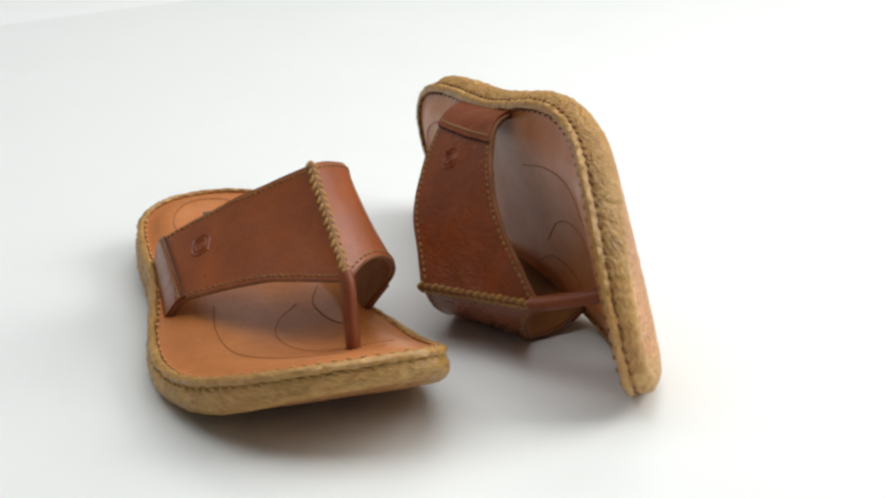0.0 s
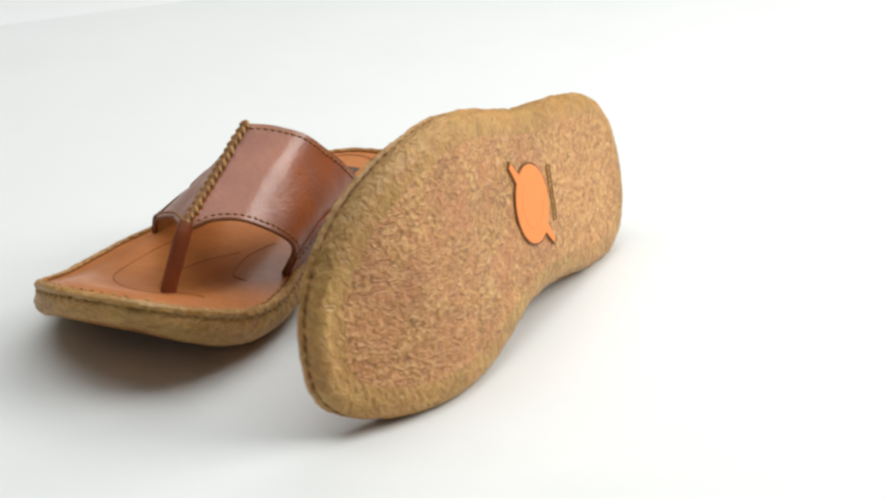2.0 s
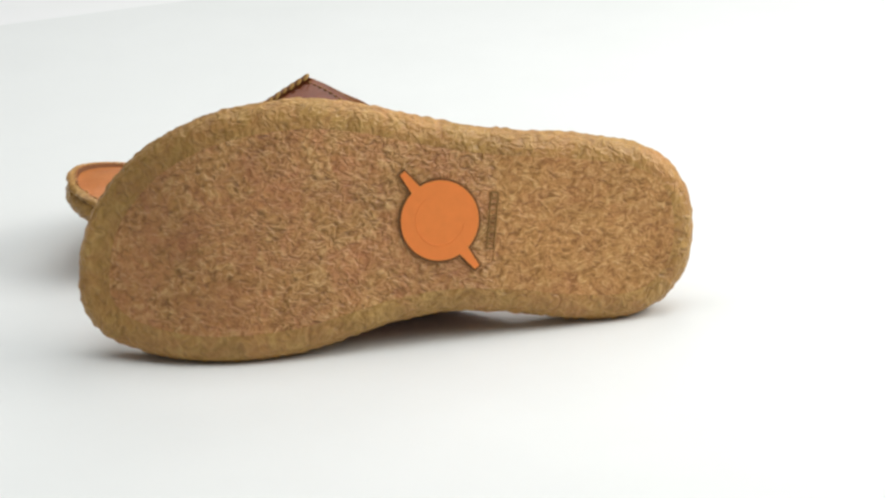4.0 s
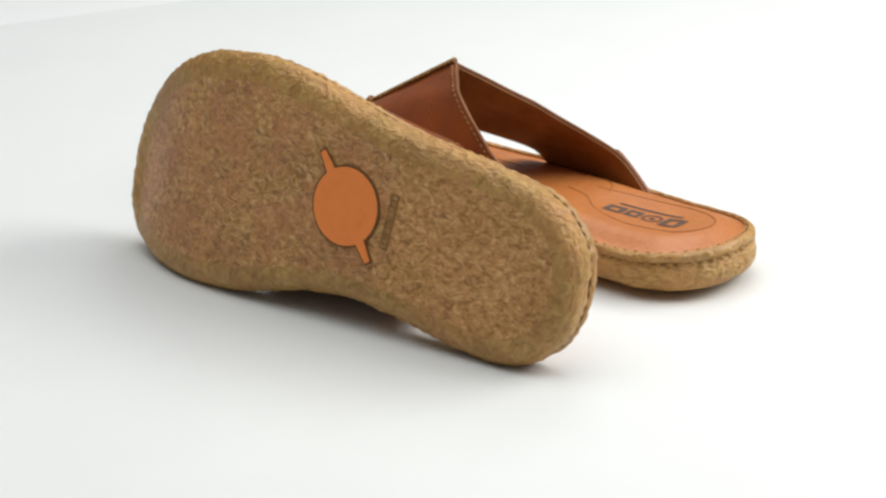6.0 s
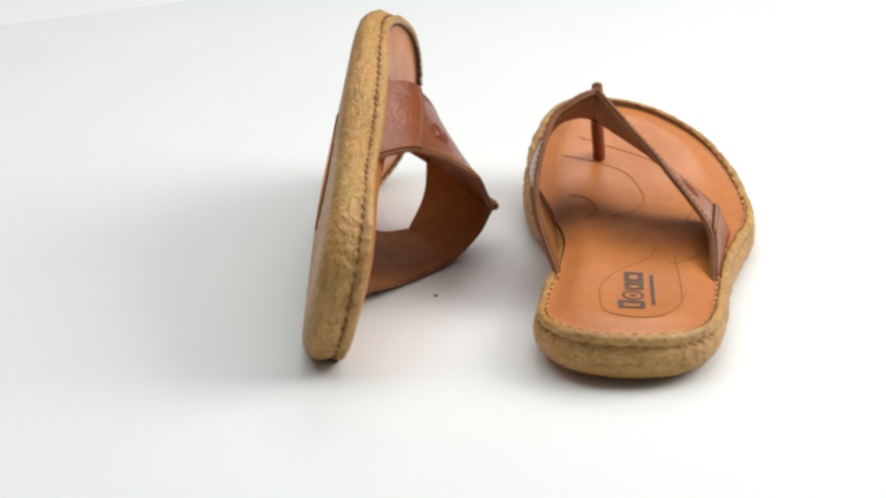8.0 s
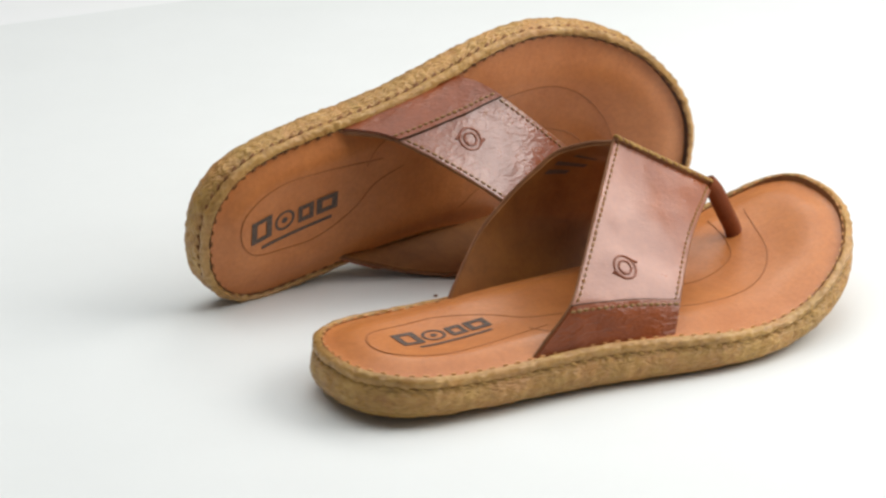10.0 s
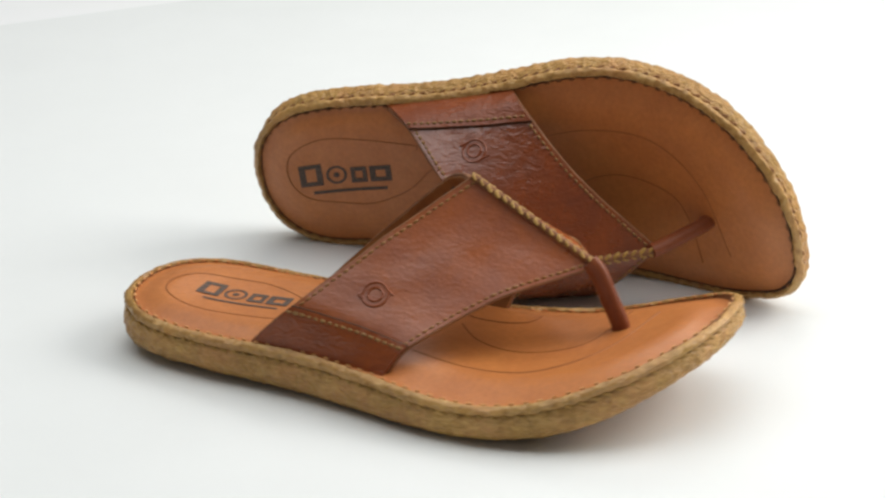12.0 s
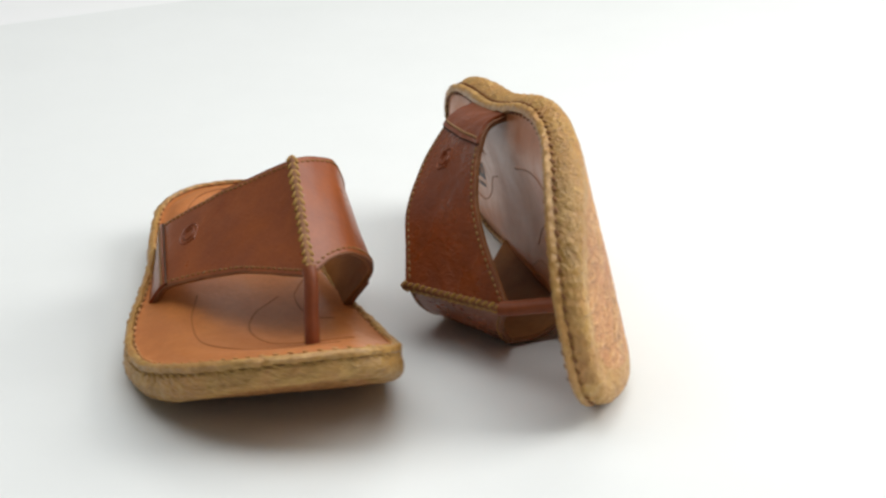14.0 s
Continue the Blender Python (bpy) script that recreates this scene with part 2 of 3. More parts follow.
def bed_height(v, s, u=0.0):
    """Top of the footbed at share s of the way from its middle to its edge."""
    crown = 0.0042 * (1 - smooth(0.62, 1.0, s)) - 0.0012 * (1 - smooth(0.0, 0.7, s))
    arch = 0.003 * math.exp(-((v - 0.115) / 0.04) ** 2) * smooth(0.0, -0.035, -abs(min(u, 0))) if u < 0 else 0.0
    return under(v) + thick(v) - 0.0012 + crown + arch


def bed_point(u, v, lift=0.0):
    """The place on top of the footbed over (u, v)."""
    p = np.array([u, v])
    c = spine(p)
    d = p - c
    r = np.linalg.norm(d)
    if r < 1e-6:
        s = 0.0
    else:
        rel = INNER - SPINE
        ang = (rel @ d) / (np.linalg.norm(rel, axis=1) * r)
        near = np.linalg.norm(SPINE - c, axis=1) < 0.012
        score = np.where(near, ang, -2)
        i = int(score.argmax())
        s = min(1.0, r / np.linalg.norm(rel[i]))
    return np.array([u, v, bed_height(v, s, u) + lift])


def sole_rings():
    """From the welt's inner edge over the rim and down round the underside."""
    rings = []
    for inset, h in ((0.0041, 0.72), (0.0037, 0.95), (0.0028, 1.0), (0.0014, 0.98), (0.0004, 0.93), (0.0003, 0.83), (0.0013, 0.745), (0.0004, 0.68), (-0.0003, 0.57), (-0.0008, 0.43), (-0.0004, 0.29), (0.0010, 0.15), (0.0034, 0.05), (0.0075, 0.0)):
        ring = []
        for k, (p, o) in enumerate(zip(RING, OUT)):
            q = p - o * inset
            # slanting cords moulded into the rubber
            cord = math.sin(2 * math.pi * 108 * k / len(RING) + 9 * h + 2.2 * noise.noise(Vector((q[0] * 60, q[1] * 60, h * 2))))
            q = q + o * cord * (0.00013 if h < 0.7 else 0.00005) * smooth(0.0, 0.15, h)
            lump = noise.noise(Vector((q[0] * 130, q[1] * 130, h * 3))) * 0.0006 + noise.noise(Vector((q[0] * 380, q[1] * 380, h * 9))) * 0.0007
            q = q + o * lump
            ring.append((q[0], q[1], under(p[1]) + thick(p[1]) * h))
        rings.append(ring)
    for s in (0.92, 0.84, 0.76, 0.68, 0.6, 0.52, 0.44, 0.36, 0.28, 0.2, 0.1, 0.0):
        ring = []
        for p, o in zip(RING, OUT):
            e = p - o * 0.0075
            c = spine(e)
            q = c + (e - c) * s
            lump = noise.noise(Vector((q[0] * 300, q[1] * 300, 4.0))) * 0.0004
            ring.append((q[0], q[1], under(p[1] * s + c[1] * (1 - s)) + lump))
        rings.append(ring)
    return rings


def flip(rows, side):
    return [[Vector((p[0] * side * SIZE, p[1] * SIZE, p[2] * SIZE)) for p in row] for row in rows]


# strap: base, panel seam, middle and ridge of the rear and front edges
RIGHT_STRAP = {
    "outer": ([(0.0367, 0.0706, 0.0151), (0.0371, 0.0915, 0.0358), (0.0117, 0.1202, 0.0600), (-0.0143, 0.1486, 0.0817)],
              [(0.0477, 0.1340, 0.0147), (0.0408, 0.1424, 0.0295), (0.0146, 0.1684, 0.0431), (-0.0131, 0.2016, 0.0526)]),
    "inner": ([(-0.0296, 0.0745, 0.0160), (-0.0412, 0.1010, 0.0435), (-0.0358, 0.1285, 0.0700), (-0.0258, 0.1394, 0.0786), (-0.0143, 0.1486, 0.0817)],
              [(-0.0334, 0.1563, 0.0160), (-0.0442, 0.1646, 0.0363), (-0.0345, 0.1829, 0.0524), (-0.0231, 0.1929, 0.0558), (-0.0131, 0.2016, 0.0526)]),
    "post": (-0.0112, 0.2134), "print": (0.0325, 0.0764, -0.0052, 0.0),
}
# the tipped sandal's strap is pushed in a little by its own weight
LEFT_STRAP = {
    "outer": ([(0.0372, 0.0692, 0.0152), (0.0379, 0.0878, 0.0360), (0.0204, 0.1164, 0.0645), (-0.0055, 0.1461, 0.0802)],
              [(0.0480, 0.1301, 0.0148), (0.0464, 0.1409, 0.0322), (0.0232, 0.1673, 0.0477), (-0.0079, 0.1996, 0.0512)]),
    "inner": ([(-0.0284, 0.0706, 0.0159), (-0.0339, 0.1011, 0.0400), (-0.0305, 0.1269, 0.0623), (-0.0203, 0.1407, 0.0750), (-0.0055, 0.1461, 0.0802)],
              [(-0.0345, 0.1640, 0.0158), (-0.0389, 0.1661, 0.0334), (-0.0359, 0.1696, 0.0474), (-0.0079, 0.1996, 0.0512)]),
    "post": (-0.0064, 0.2160), "print": (0.0249, 0.0718, 0.0060, 0.136),
}


def strap_grid(rear, front, creased, n=40, m=28):
    k = 12
    if creased == "fold":
        a = spline(rear, n)
        b = np.concatenate([spline(front[:3], n - k), np.linspace(np.array(front[2]), np.array(front[3]), k + 1)[1:]])
        b[n - k:, 2] += 0.0028 * np.sin(np.linspace(0, math.pi, k + 1)[1:])
    elif creased:
        a, b = (np.concatenate([np.linspace(np.array(e[0]), np.array(e[1]), k), spline(e[1:], n - k + 1)[1:]]) for e in (rear, front))
    else:
        a, b = spline(rear, n), spline(front, n)
    rows = []
    for i in range(n):
        row = []
        for j in range(m):
            s = j / (m - 1)
            p = a[i] * (1 - s) + b[i] * s
            bow = math.sin(math.pi * s) * math.sin(math.pi * min(1, i / (n - 1) * 1.1)) * 0.0015
            ripple = noise.noise(Vector(p * 70)) * 0.0006
            row.append(p + np.array([0, 0, bow + ripple]))
        rows.append(row)
    rows = np.array(rows)
    if creased == "panel":
        # the leather rolls over the crease
        for _ in range(8):
            rows[6:20] += 0.5 * (0.5 * (rows[5:19] + rows[7:21]) - rows[6:20])
    return rows


def grid_normals(g):
    du = np.gradient(g, axis=0)
    dv = np.gradient(g, axis=1)
    nrm = np.cross(du, dv)
    nrm /= np.linalg.norm(nrm, axis=2)[:, :, None] + 1e-12
    centre = np.array([0.0, 0.13, 0.02])
    sign = np.sign(((g - centre) * nrm).sum(2).mean())
    return nrm * sign


def slab(g, nrm, top, bottom, side):
    """A closed sheet between two depths under the surface g."""
    bm = bmesh.new()
    a, b = g + nrm * top, g + nrm * bottom
    n, m = g.shape[:2]
    va = grid_faces(bm, flip(a, side), False)
    vb = grid_faces(bm, flip(b, side), False)
    for j in range(m - 1):
        for i in (0, n - 1):
            bm.faces.new((va[i][j], va[i][j + 1], vb[i][j + 1], vb[i][j]))
    for i in range(n - 1):
        for j in (0, m - 1):
            bm.faces.new((va[i][j], va[i + 1][j], vb[i + 1][j], vb[i][j]))
    return bm


def stitches(bm, path, out, pitch, length, width, height, side, slant=0.0):
    path = np.array(path)
    run = np.concatenate([[0], np.cumsum(np.linalg.norm(np.diff(path, axis=0), axis=1))])
    count = int(run[-1] / pitch)
    for k in range(count):
        at = (k + 0.5) * pitch
        p = np.array([np.interp(at, run, path[:, j]) for j in range(3)])
        q = np.array([np.interp(at + pitch * 0.3, run, path[:, j]) for j in range(3)])
        o = np.array([np.interp(at, run, out[:, j]) for j in range(3)])
        way = q - p
        way = way / (np.linalg.norm(way) + 1e-12)
        if slant:
            way = way + np.cross(way, o) * slant
        mir = np.array([side, 1, 1])
        jit = random.uniform(0.85, 1.15)
        bead(bm, p * mir * SIZE, way * mir, o * mir, length * SIZE * jit, width * SIZE * jit, height * SIZE)


def sandal(side, label):
    """side: 1 for the right foot's sandal, -1 for the left foot's."""
    top = new("sandal")
    tagged(top, label, "sandal", "pair of sandals")
    # outsole
    rings = sole_rings()
    bm = bmesh.new()
    grid_faces(bm, flip(rings[14:], side), True)
    bmesh.ops.remove_doubles(bm, verts=bm.verts[:], dist=0.0001)
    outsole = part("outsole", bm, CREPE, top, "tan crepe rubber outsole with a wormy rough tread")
    bm = bmesh.new()
    grid_faces(bm, flip(rings[6:15], side), True)
    part("sidewall", bm, CREPE_EDGE, top, "tan crepe rubber sidewall of the sole")
    bm = bmesh.new()
    grid_faces(bm, flip(rings[:7], side), True)
    part("welt", bm, WELT, top, "tan rubber welt stitched round the rim")
    # dark gap between welt and footbed
    bm = bmesh.new()
    gap = [[(p - o * d)[0:2].tolist() + [under(p[1]) + thick(p[1]) * h] for p, o in zip(RING, OUT)] for d, h in ((0.0034, 0.80), (0.0036, 0.93), (0.0042, 0.95), (0.0048, 0.80))]
    grid_faces(bm, flip(gap, side), True)
    part("rim_seam", bm, RIM_GAP if side > 0 else SEAM_SHADE, top, "brown seam round the footbed")
    shape = RIGHT_STRAP if side > 0 else LEFT_STRAP
    # footbed
    rows = []
    for s in (1.0, 0.985, 0.96, 0.92, 0.86, 0.78, 0.68, 0.56, 0.44, 0.3, 0.15, 0.0):
        row = []
        for p, c in zip(INNER, SPINE):
            q = c + (p - c) * s
            dip = -0.003 if s == 1.0 else 0
            row.append((q[0], q[1], bed_height(q[1], s, q[0]) + dip))
        rows.append(row)
    bm = bmesh.new()
    grid_faces(bm, flip(rows, side), True)
    bmesh.ops.remove_doubles(bm, verts=bm.verts[:], dist=0.0001)
    footbed = part("footbed", bm, FOOTBED, top, "padded light tan leather footbed")
    # rim stitches
    bm = bmesh.new()
    rim = [(*(p - o * 0.0008), under(p[1]) + thick(p[1]) * 0.745) for p, o in zip(RING, OUT)]
    rim.append(rim[0])
    rim_out = np.array([(o[0], o[1], 0.6) for o in OUT] + [(OUT[0][0], OUT[0][1], 0.6)])
    stitches(bm, rim, rim_out, 0.0050, 0.0034, 0.0015, 0.0012, side, 0.45)
    tagged(part("rim_stitching", bm, WELT_THREAD if side > 0 else RIM_GAP, top, "brown stitches round the welt"), kind="stuff")
    bm = bmesh.new()
    groove = [[(*(p - o * d), under(p[1]) + thick(p[1]) * h) for p, o in zip(RING, OUT)] for d, h in ((0.0018, 0.765), (0.0009, 0.755), (0.0009, 0.735), (0.0018, 0.725))]
    grid_faces(bm, flip(groove, side), True)
    part("welt_seam", bm, DULL_THREAD, top, "dark stitched groove under the welt")
    bm = bmesh.new()
    rim = [(*(p - o * 0.0043), under(p[1]) + thick(p[1]) * 0.985) for p, o in zip(RING, OUT)]
    rim.append(rim[0])
    stitches(bm, rim, np.array([(0, 0, 1.0)] * len(rim)), 0.0056, 0.0024, 0.0010, 0.0010, side)
    tagged(part("footbed_stitching", bm, BED_THREAD if side > 0 else RIM_GAP, top, "brown stitches along the footbed's edge"), kind="stuff")
    # stitched lines on the footbed
    lines = [
        [(0.0200, 0.092), (0.0215, 0.060), (0.0205, 0.038), (0.0120, 0.0225), (0.0000, 0.0195), (-0.0105, 0.027), (-0.0125, 0.045), (-0.0115, 0.060), (-0.003, 0.078), (0.008, 0.090), (0.013, 0.104)],
        [(0.0270, 0.140), (0.0318, 0.165), (0.0290, 0.193), (0.0117, 0.2136), (-0.0204, 0.2270)],
        [(-0.0360, 0.176), (-0.0180, 0.173), (-0.0125, 0.152), (-0.0190, 0.136)],
        [(-0.0280, 0.213), (-0.0100, 0.2085), (0.0030, 0.2000), (0.0095, 0.178), (0.0050, 0.160), (-0.0060, 0.148)],
        [(0.018, 0.084), (0.026, 0.088), (0.032, 0.096)],
    ]
    for pts in lines:
        bm = bmesh.new()
        tube(bm, [bed_point(u, v, 0.0001) * np.array([side, 1, 1]) * SIZE for u, v in spline(pts, 60)], 0.00032, 5, 0.6)
        part("stitched_line", bm, LINE, footbed)
    # print on the heel: plain marks in place of the maker's name
    # the print is not mirrored between the two: its head points to the inner side on one, to the outer on the other
    y0, y1, head, lean = shape["print"]

    def ink(t, y):
        """t runs from the print's head to its foot, y from 0 to 1 along it."""
        v = y0 + (y1 - y0) * y
        return bed_point(head + (v - y0) * lean + 0.0112 * t * side, v, 0.00025)

    for a, b, top_t in ((0.0, 0.235, 0.0), (0.53, 0.70, 0.28), (0.73, 0.96, 0.28)):
        bm = bmesh.new()
        mid_a, mid_b = a * 0.72 + b * 0.28, a * 0.27 + b * 0.73
        outer = [(top_t, a), (top_t, b), (1.0, b), (1.0, a)]
        inner = [(top_t + 0.2, mid_a), (top_t + 0.2, mid_b), (0.8, mid_b), (0.8, mid_a)]
        grid_faces(bm, flip([[ink(t, y) for t, y in outer], [ink(t, y) for t, y in inner]], side), True)
        part("printed_mark", bm, INK, footbed, "dark grey printed frame")
    for r0, r1 in ((0.0035, 0.0047), (0.0, 0.0014)):
        bm = bmesh.new()
        rows = [[ink(0.58 + r * math.cos(a) / 0.0112, 0.38 + r * 1.1 * math.sin(a) / (y1 - y0)) for a in np.linspace(0, 2 * math.pi, 25)[:-1]] for r in (r0, r1)]
        grid_faces(bm, flip(rows, side), True)
        part("printed_ring", bm, INK, footbed, "dark grey printed ring")
    bm = bmesh.new()
    grid_faces(bm, flip([[ink(t, y) for y in np.linspace(0.12, 0.9, 12)] for t in (1.24, 1.38)], side), False)
    part("printed_bar", bm, INK, footbed, "thin line of small grey print")
    # strap halves
    for name, (rear, front) in (("outer_strap", shape["outer"]), ("inner_strap", shape["inner"])):
        g = strap_grid(rear, front, ("panel" if side > 0 else "") if name == "outer_strap" else "fold" if side < 0 else "")
        nrm = grid_normals(g)
        strap = part(name, slab(g, nrm, 0.0, -0.0012, side), STRAP if side > 0 else CREASED_SHADED, top, "glossy red-brown leather strap" if side > 0 else "creased glossy red-brown leather strap, coloured darker for its shade")
        part("lining", slab(g, nrm, -0.00125, -0.0024, side), LINING, strap, "lighter brown leather lining")
        if name == "inner_strap" and side > 0:
            for rows_at, cols in (((30, 31), (3, 9)), ((27, 28), (2, 10)), ((25, 26), (2, 8))):
                bm = bmesh.new()
                inside = g - nrm * 0.0026
                grid_faces(bm, flip([[inside[i, j] for j in range(*cols)] for i in rows_at], side), False)
                part("printed_bar", bm, INK, strap, "line of small dark print")
        for j in (0, -1):
            bm = bmesh.new()
            tube(bm, [Vector(p * np.array([side, 1, 1]) * SIZE) for p in g[:, j] - nrm[:, j] * 0.0008], 0.0009, 6)
            part("painted_edge", bm, EDGE, strap, "dark painted leather edge")
        for j in (1, 26):
            bm = bmesh.new()
            stitches(bm, g[:, j], nrm[:, j], 0.0031, 0.0023, 0.0013, 0.0014, side)
            tagged(part("edge_stitching", bm, STRAP_THREAD if side > 0 else DULL_THREAD, strap, "fine brown edge stitches"), kind="stuff")
        if name == "inner_strap":
            # low facing piece with a curved upper edge
            lift = np.array([[1.0 + 0.5 * math.sin(math.pi * j / 27) for j in range(28)]] * 9)[:, :, None]
            rows_to = np.minimum(38, np.arange(9)[:, None] * lift[:, :, 0])
            low = np.floor(rows_to).astype(int)
            part_of = (rows_to - low)[:, :, None]
            cols = np.arange(28)[None, :].repeat(9, 0)
            facing = g[low, cols] * (1 - part_of) + g[low + 1, cols] * part_of
            part("facing", slab(facing, nrm[low, cols], 0.0011, 0.0001, side), SIDE, strap, "darker leather facing along the base")
            bm = bmesh.new()
            stitches(bm, facing[-2] + nrm[low, cols][-2] * 0.0011, nrm[low, cols][-2], 0.0031, 0.0023, 0.0013, 0.0014, side)
            tagged(part("facing_stitching", bm, DULL_THREAD, strap, "brown stitches along the facing"), kind="stuff")
        if name == "outer_strap":
            k = 12 if side > 0 else 11
            gp = g[:k]
            patch = part("side_panel", slab(gp, nrm[:k], 0.0012, 0.0001, side), SIDE, strap, "darker brown leather side panel")
            bm = bmesh.new()
            stitches(bm, g[k - 2] + nrm[k - 2] * 0.0012, nrm[k - 2], 0.0031, 0.0024, 0.0014, 0.0014, side)
            tagged(part("panel_stitching", bm, DULL_THREAD, strap, "brown stitches along the side panel"), kind="stuff")
            # dark tube that draws the shadow line along the panel's edge
            bm = bmesh.new()
            tube(bm, [Vector(p * np.array([side, 1, 1]) * SIZE) for p in g[k - 1] + nrm[k - 1] * 0.0003], 0.0007, 6)
            part("panel_shade_line", bm, SEAM_SHADE, strap, "dark line standing for the shade along the side panel's seam")
            # stamped ring badge
            ci, cj = 17 if side > 0 else 15, 11
            o, nn = g[ci, cj], nrm[ci, cj]
            e1 = g[ci, cj + 1] - g[ci, cj]
            e1 = e1 / np.linalg.norm(e1)
            e2 = np.cross(nn, e1)
            mir = np.array([side, 1, 1]) * SIZE
            for r in (0.0052, 0.0030):
                bm = bmesh.new()
                tube(bm, [(o - nn * 0.00005 + r * (math.cos(a) * e1 + math.sin(a) * e2)) * mir for a in np.linspace(0, 2 * math.pi, 28)], 0.00062, 6)
                part("stamped_ring", bm, SIDE, strap, "ring stamped into the leather")
            for s in (1, -1):
                bm = bmesh.new()
                tube(bm, [(o - nn * 0.00005 + s * (0.0053 * e1 * 0.7 + 0.0053 * e2 * 0.7 + d * (e1 - 0.5 * e2))) * mir for d in (0, 0.0015, 0.003)], 0.0006, 6)
                part("stamped_tick", bm, SIDE, strap)
    if side > 0:
        bm = bmesh.new()
        for lean in (-0.0022, 0.0005, 0.0026):
            tube(bm, [np.array(p) * SIZE for p in ((-0.0300, 0.0745, 0.0165), (-0.0308, 0.0735 - 0.3 * lean, 0.0185), (-0.0304 + 0.3 * lean, 0.0730 - lean, 0.0195))], 0.00038, 5)
        part("thread_end", bm, RIM_GAP, top, "dark loose thread end")
    # ridge seam with heavy thread
    bm = bmesh.new()
    ridge = np.linspace(np.array(shape["outer"][0][3]), np.array(shape["outer"][1][3]), 30) + np.array([0, 0, 0.0006])
    tube(bm, [p * np.array([side, 1, 1]) * SIZE for p in ridge], 0.0016 * SIZE, 8)
    seam = part("ridge_seam", bm, EDGE, top, "raised seam where the strap halves meet")
    for off in (0.0012, -0.0012):
        run = ridge + np.array([off, 0, 0.0008])
        way = run[-1] - run[0]
        length = np.linalg.norm(way)
        way = way / length
        out = np.array([off * 300, 0.3, 1.0])
        lean = way + np.cross(way, out) * (0.7 if off > 0 else -0.7)
        mir = np.array([side, 1, 1])
        for at in np.arange(0.0015, length, 0.0038):
            bm = bmesh.new()
            size = random.uniform(0.8, 1.2)
            bead(bm, (run[0] + way * at) * mir * SIZE, lean * mir, out * mir, 0.0038 * SIZE * size, 0.0018 * SIZE * size, 0.0016 * SIZE)
            part("stitch", bm, THREAD, seam)
    # toe post
    bm = bmesh.new()
    pu, pv = shape["post"]
    foot = bed_point(pu, pv)
    tip = shape["outer"][1][3]
    path = [(tip[0], tip[1] - 0.0025, tip[2] + 0.0010), (tip[0], tip[1] + 0.0015, tip[2] - 0.0030), ((tip[0] + pu) / 2, (tip[1] + pv) / 2 + 0.0005, (tip[2] + foot[2]) / 2), (pu, pv, foot[2] + 0.002), (pu, pv + 0.0005, foot[2] - 0.003)]
    tube(bm, [np.array(p) * np.array([side, 1, 1]) * SIZE for p in spline(path, 14)], 0.0030 * SIZE, 12, 1.35)
    part("toe_post", bm, POST, top, "rolled brown leather toe post")
    # medallion under the waist

    def disc(radius, z0, z1, fin):
        bm = bmesh.new()
        cu, cv = 0.0081, 0.1162
        pts = []
        for k in range(72):
            a = 2 * math.pi * k / 72
            pts.append((cu + radius * math.cos(a), cv + radius * math.sin(a)))
        lo = [Vector((x * side * SIZE, y * SIZE, (z0 + under(y)) * SIZE)) for x, y in pts]
        hi = [Vector((x * side * SIZE, y * SIZE, (z1 + under(y)) * SIZE)) for x, y in pts]
        vs = grid_faces(bm, [lo, hi], True)
        bm.faces.new(vs[0])
        bm.faces.new(vs[1])
        for sgn in (1, -1):
            way = np.array([0.796, 0.605])
            wide = np.array([0.605, -0.796]) * (0.0024 + fin)
            base = np.array([cu, cv]) + sgn * way * 0.0155
            tip = np.array([cu, cv]) + sgn * way * (0.0258 + fin)
            quad = [base - wide, base + wide, tip + wide * 0.55, tip - wide * 0.55]
            va = [bm.verts.new((x * side * SIZE, y * SIZE, (z0 + under(y)) * SIZE)) for x, y in quad]
            vb = [bm.verts.new((x * side * SIZE, y * SIZE, (z1 + 0.00001 + under(y)) * SIZE)) for x, y in quad]
            bm.faces.new(va)
            bm.faces.new(vb)
            for k in range(4):
                bm.faces.new((va[k], va[(k + 1) % 4], vb[(k + 1) % 4], vb[k]))
        return bm

    part("groove", disc(0.0177, 0.003, -0.0007, 0.0009), GROOVE, outsole, "dark groove round the medallion")
    part("medallion", disc(0.0168, 0.003, -0.0010, 0.0), ORANGE, outsole, "bright orange rubber medallion")
    for r in (0.0105,):
        bm = bmesh.new()
        tube(bm, [Vector(((0.0081 + r * math.cos(a)) * side, 0.1162 + r * math.sin(a), under(0.1162 + r * math.sin(a)) - 0.00085)) * SIZE for a in np.linspace(0.4, 4.6, 32)], 0.0003, 6)
        part("moulded_ring", bm, ORANGE, outsole, "ring moulded into the orange rubber")
    bm = bmesh.new()
    frame_corners = [(0.0188, 0.0935), (-0.0048, 0.0961), (-0.0052, 0.0929), (0.0184, 0.0903)]
    for a, b in zip(frame_corners, frame_corners[1:] + frame_corners[:1]):
        tube(bm, [Vector((a[0] * side, a[1], under(a[1]) - 0.0002)) * SIZE, Vector((b[0] * side, b[1], under(b[1]) - 0.0002)) * SIZE], 0.0004, 5)
    part("size_frame", bm, FAINT_GROOVE, outsole, "moulded frame in the rubber")
    for k in range(9):
        bm = bmesh.new()
        u = -0.0030 + 0.0024 * k
        v = 0.0945 - 0.0011 * k / 4
        tube(bm, [Vector((u * side, v + d, under(v) - 0.0002)) * SIZE for d in (-0.0009, 0.0009)], 0.0004, 5)
        part("moulded_tick", bm, FAINT_GROOVE, outsole)
    return top


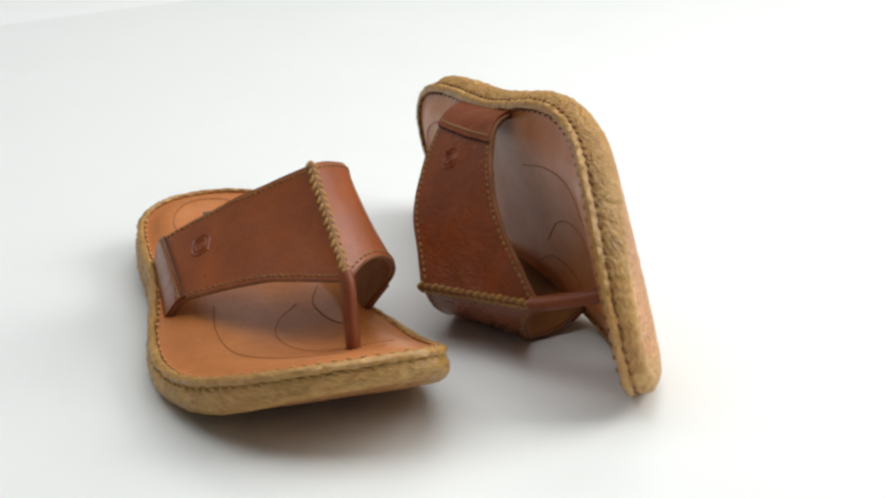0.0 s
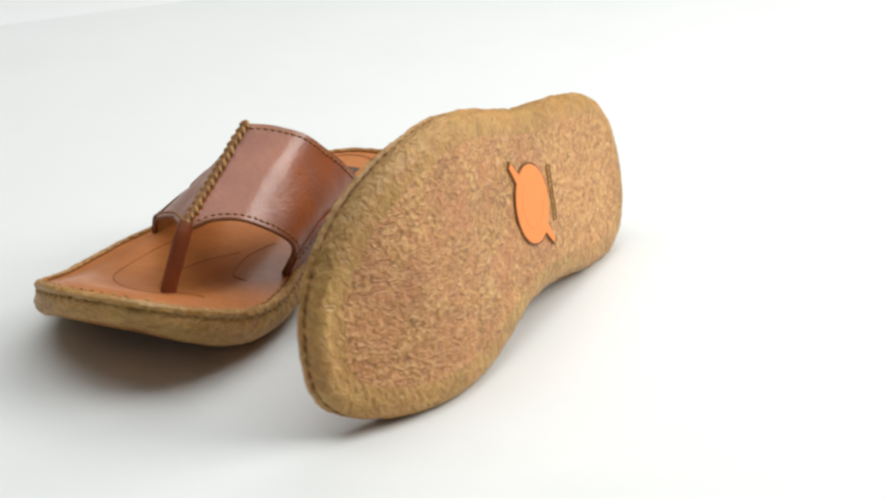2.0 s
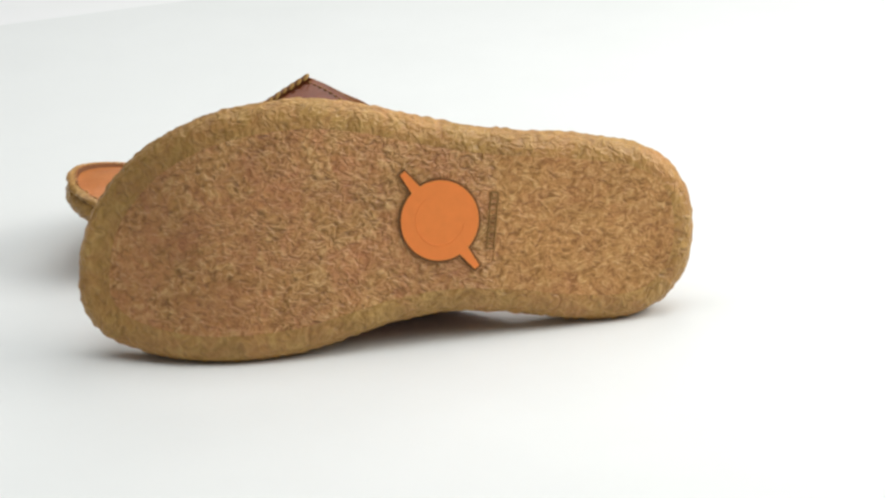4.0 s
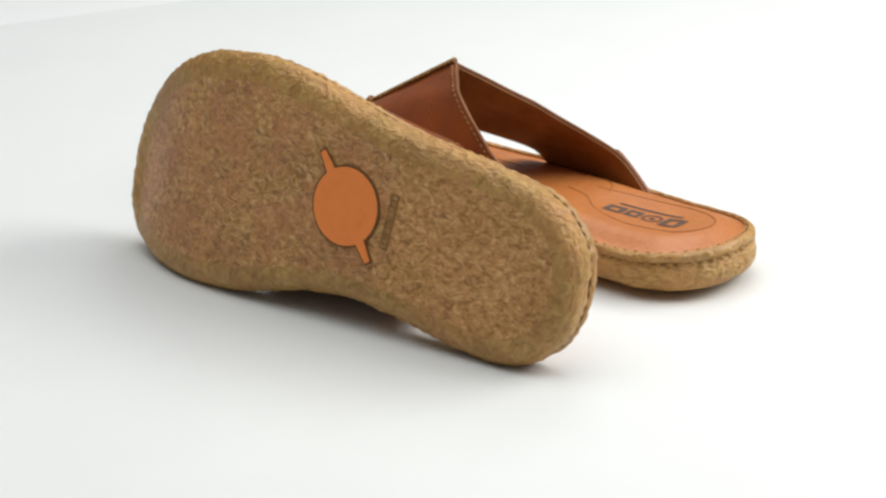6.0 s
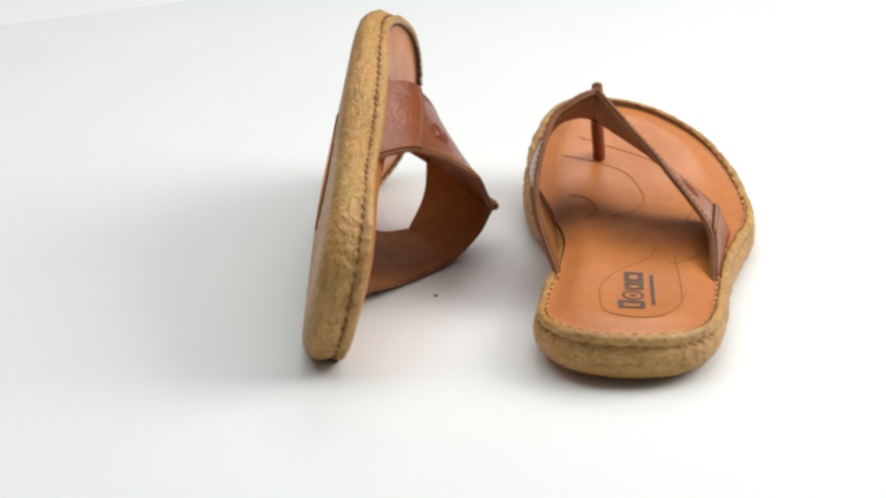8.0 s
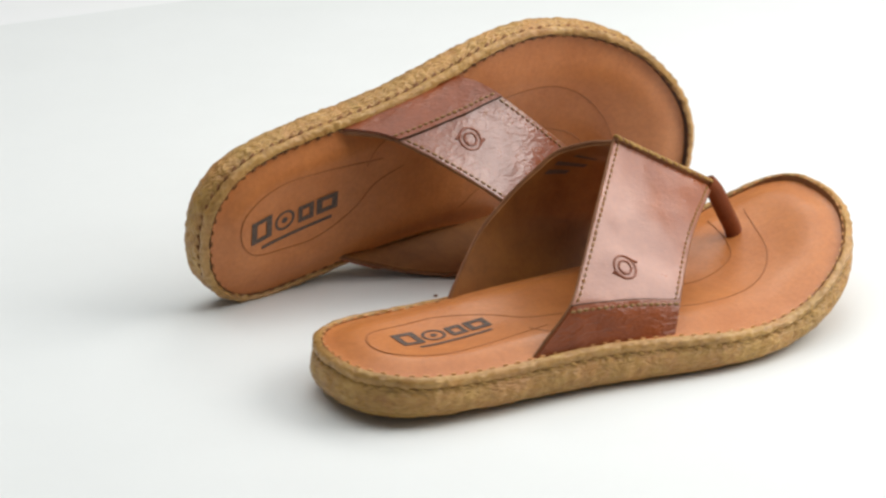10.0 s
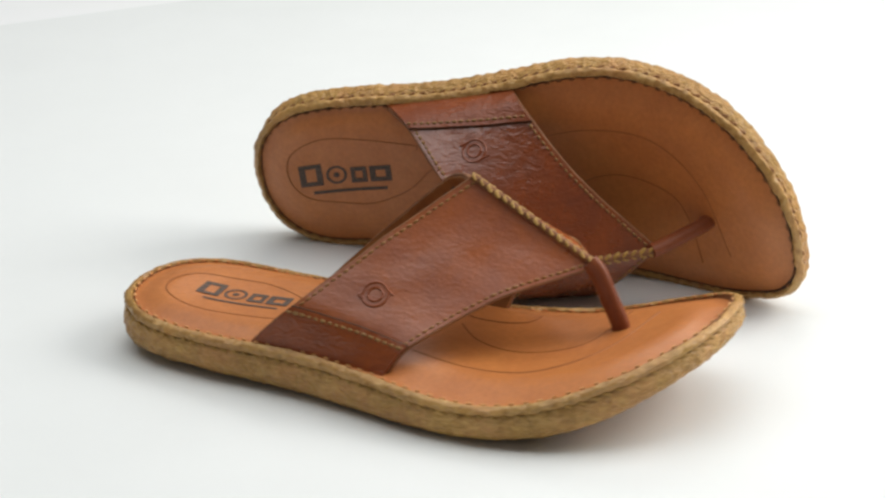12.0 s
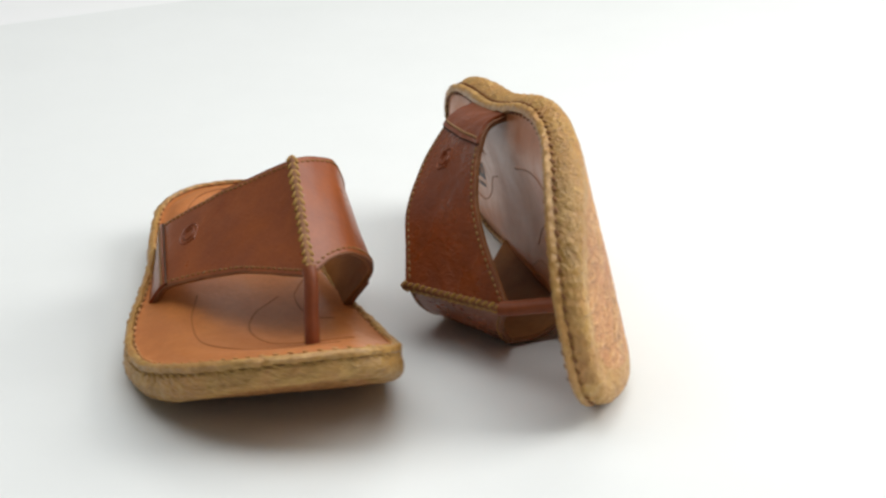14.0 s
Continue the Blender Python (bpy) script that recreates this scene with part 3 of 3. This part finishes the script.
# ---- the setting ----
def table():
    bm = bmesh.new()
    box(bm, (-3.0, -2.4, -0.045), (3.0, 3.2, -0.0015))
    tagged(part("table", bm, TABLE), "wide white laminate table top", "table", kind="structure")
    # sheet of paper whose far edge runs aslant
    a, b = Vector((-0.2937, 0.4879, 0)), Vector((-0.1698, 0.5482, 0))
    way = (b - a).normalized()
    far, near = b + way * 3.0, a - way * 2.8
    outline = [near, far, Vector((far.x, -2.3, 0)), Vector((near.x, -2.3, 0))]
    bm = bmesh.new()
    lo = [bm.verts.new((p.x, p.y, -0.0012)) for p in outline]
    hi = [bm.verts.new((p.x, p.y, 0.0)) for p in outline]
    bm.faces.new(lo)
    bm.faces.new(hi)
    for k in range(4):
        bm.faces.new((lo[k], lo[(k + 1) % 4], hi[(k + 1) % 4], hi[k]))
    tagged(part("ground", bm, PAPER), "plain white paper sweep on the table", "ground", kind="structure")


def crumb():
    bm = bmesh.new()
    bmesh.ops.create_icosphere(bm, subdivisions=2, radius=0.0008)
    for v in bm.verts:
        v.co *= 1 + 0.5 * noise.noise(v.co * 1500)
        v.co.z = v.co.z * 0.5 + 0.0005
        v.co.x *= 1.5
    ob = tagged(part("crumb", bm, EDGE), "tiny brown crumb lying on the white paper", "crumb")
    ob.matrix_world = pose(-0.0016, -0.0066, 0.0, 0, 0, -20)


table()
crumb()
right = sandal(1, "tan leather thong sandal standing flat on white paper")
left = sandal(-1, "tan leather thong sandal tipped on its edge showing the sole")

RIGHT_POSE = Matrix(((-0.94659, 0.32229, -0.00940, -0.12348), (-0.32199, -0.94642, -0.02500, 0.08186), (-0.01696, -0.02063, 0.99964, 0.00290), (0, 0, 0, 1)))
LEFT_POSE = Matrix(((0.21938, 0.37385, -0.90117, 0.01021), (0.03510, -0.92610, -0.37565, 0.12557), (-0.97501, 0.05078, -0.21628, 0.04240), (0, 0, 0, 1)))

# seconds and degrees of the slow turn of the pair about one upright axis
TURN = [(0.0, -0.27), (0.5, -11.60), (1.0, -22.20), (1.5, -33.30), (2.0, -45.15), (2.5, -59.65), (3.0, -72.00), (3.5, -84.12), (4.0, -96.05), (4.2, -101.7),
        (4.6, -111.7), (5.0, -121.8), (5.4, -132.0), (5.8, -142.3), (6.3, -155.4), (6.5, -161.4), (7.0, -175.05), (7.5, -188.55), (8.0, -201.90), (8.2, -207.4),
        (8.6, -218.1), (9.0, -228.9), (9.4, -239.7), (9.8, -250.6), (10.3, -264.3), (10.5, -270.40), (11.0, -283.65), (11.5, -297.62), (12.0, -311.27),
        (12.5, -326.13), (13.0, -339.91), (13.5, -354.07), (14.0, -367.90)]


def motions():
    for thing, start in ((right, RIGHT_POSE), (left, LEFT_POSE)):
        walk(thing, [(t, pose(0, 0, 0, 0, 0, a) @ start) for t, a in TURN])


motions()
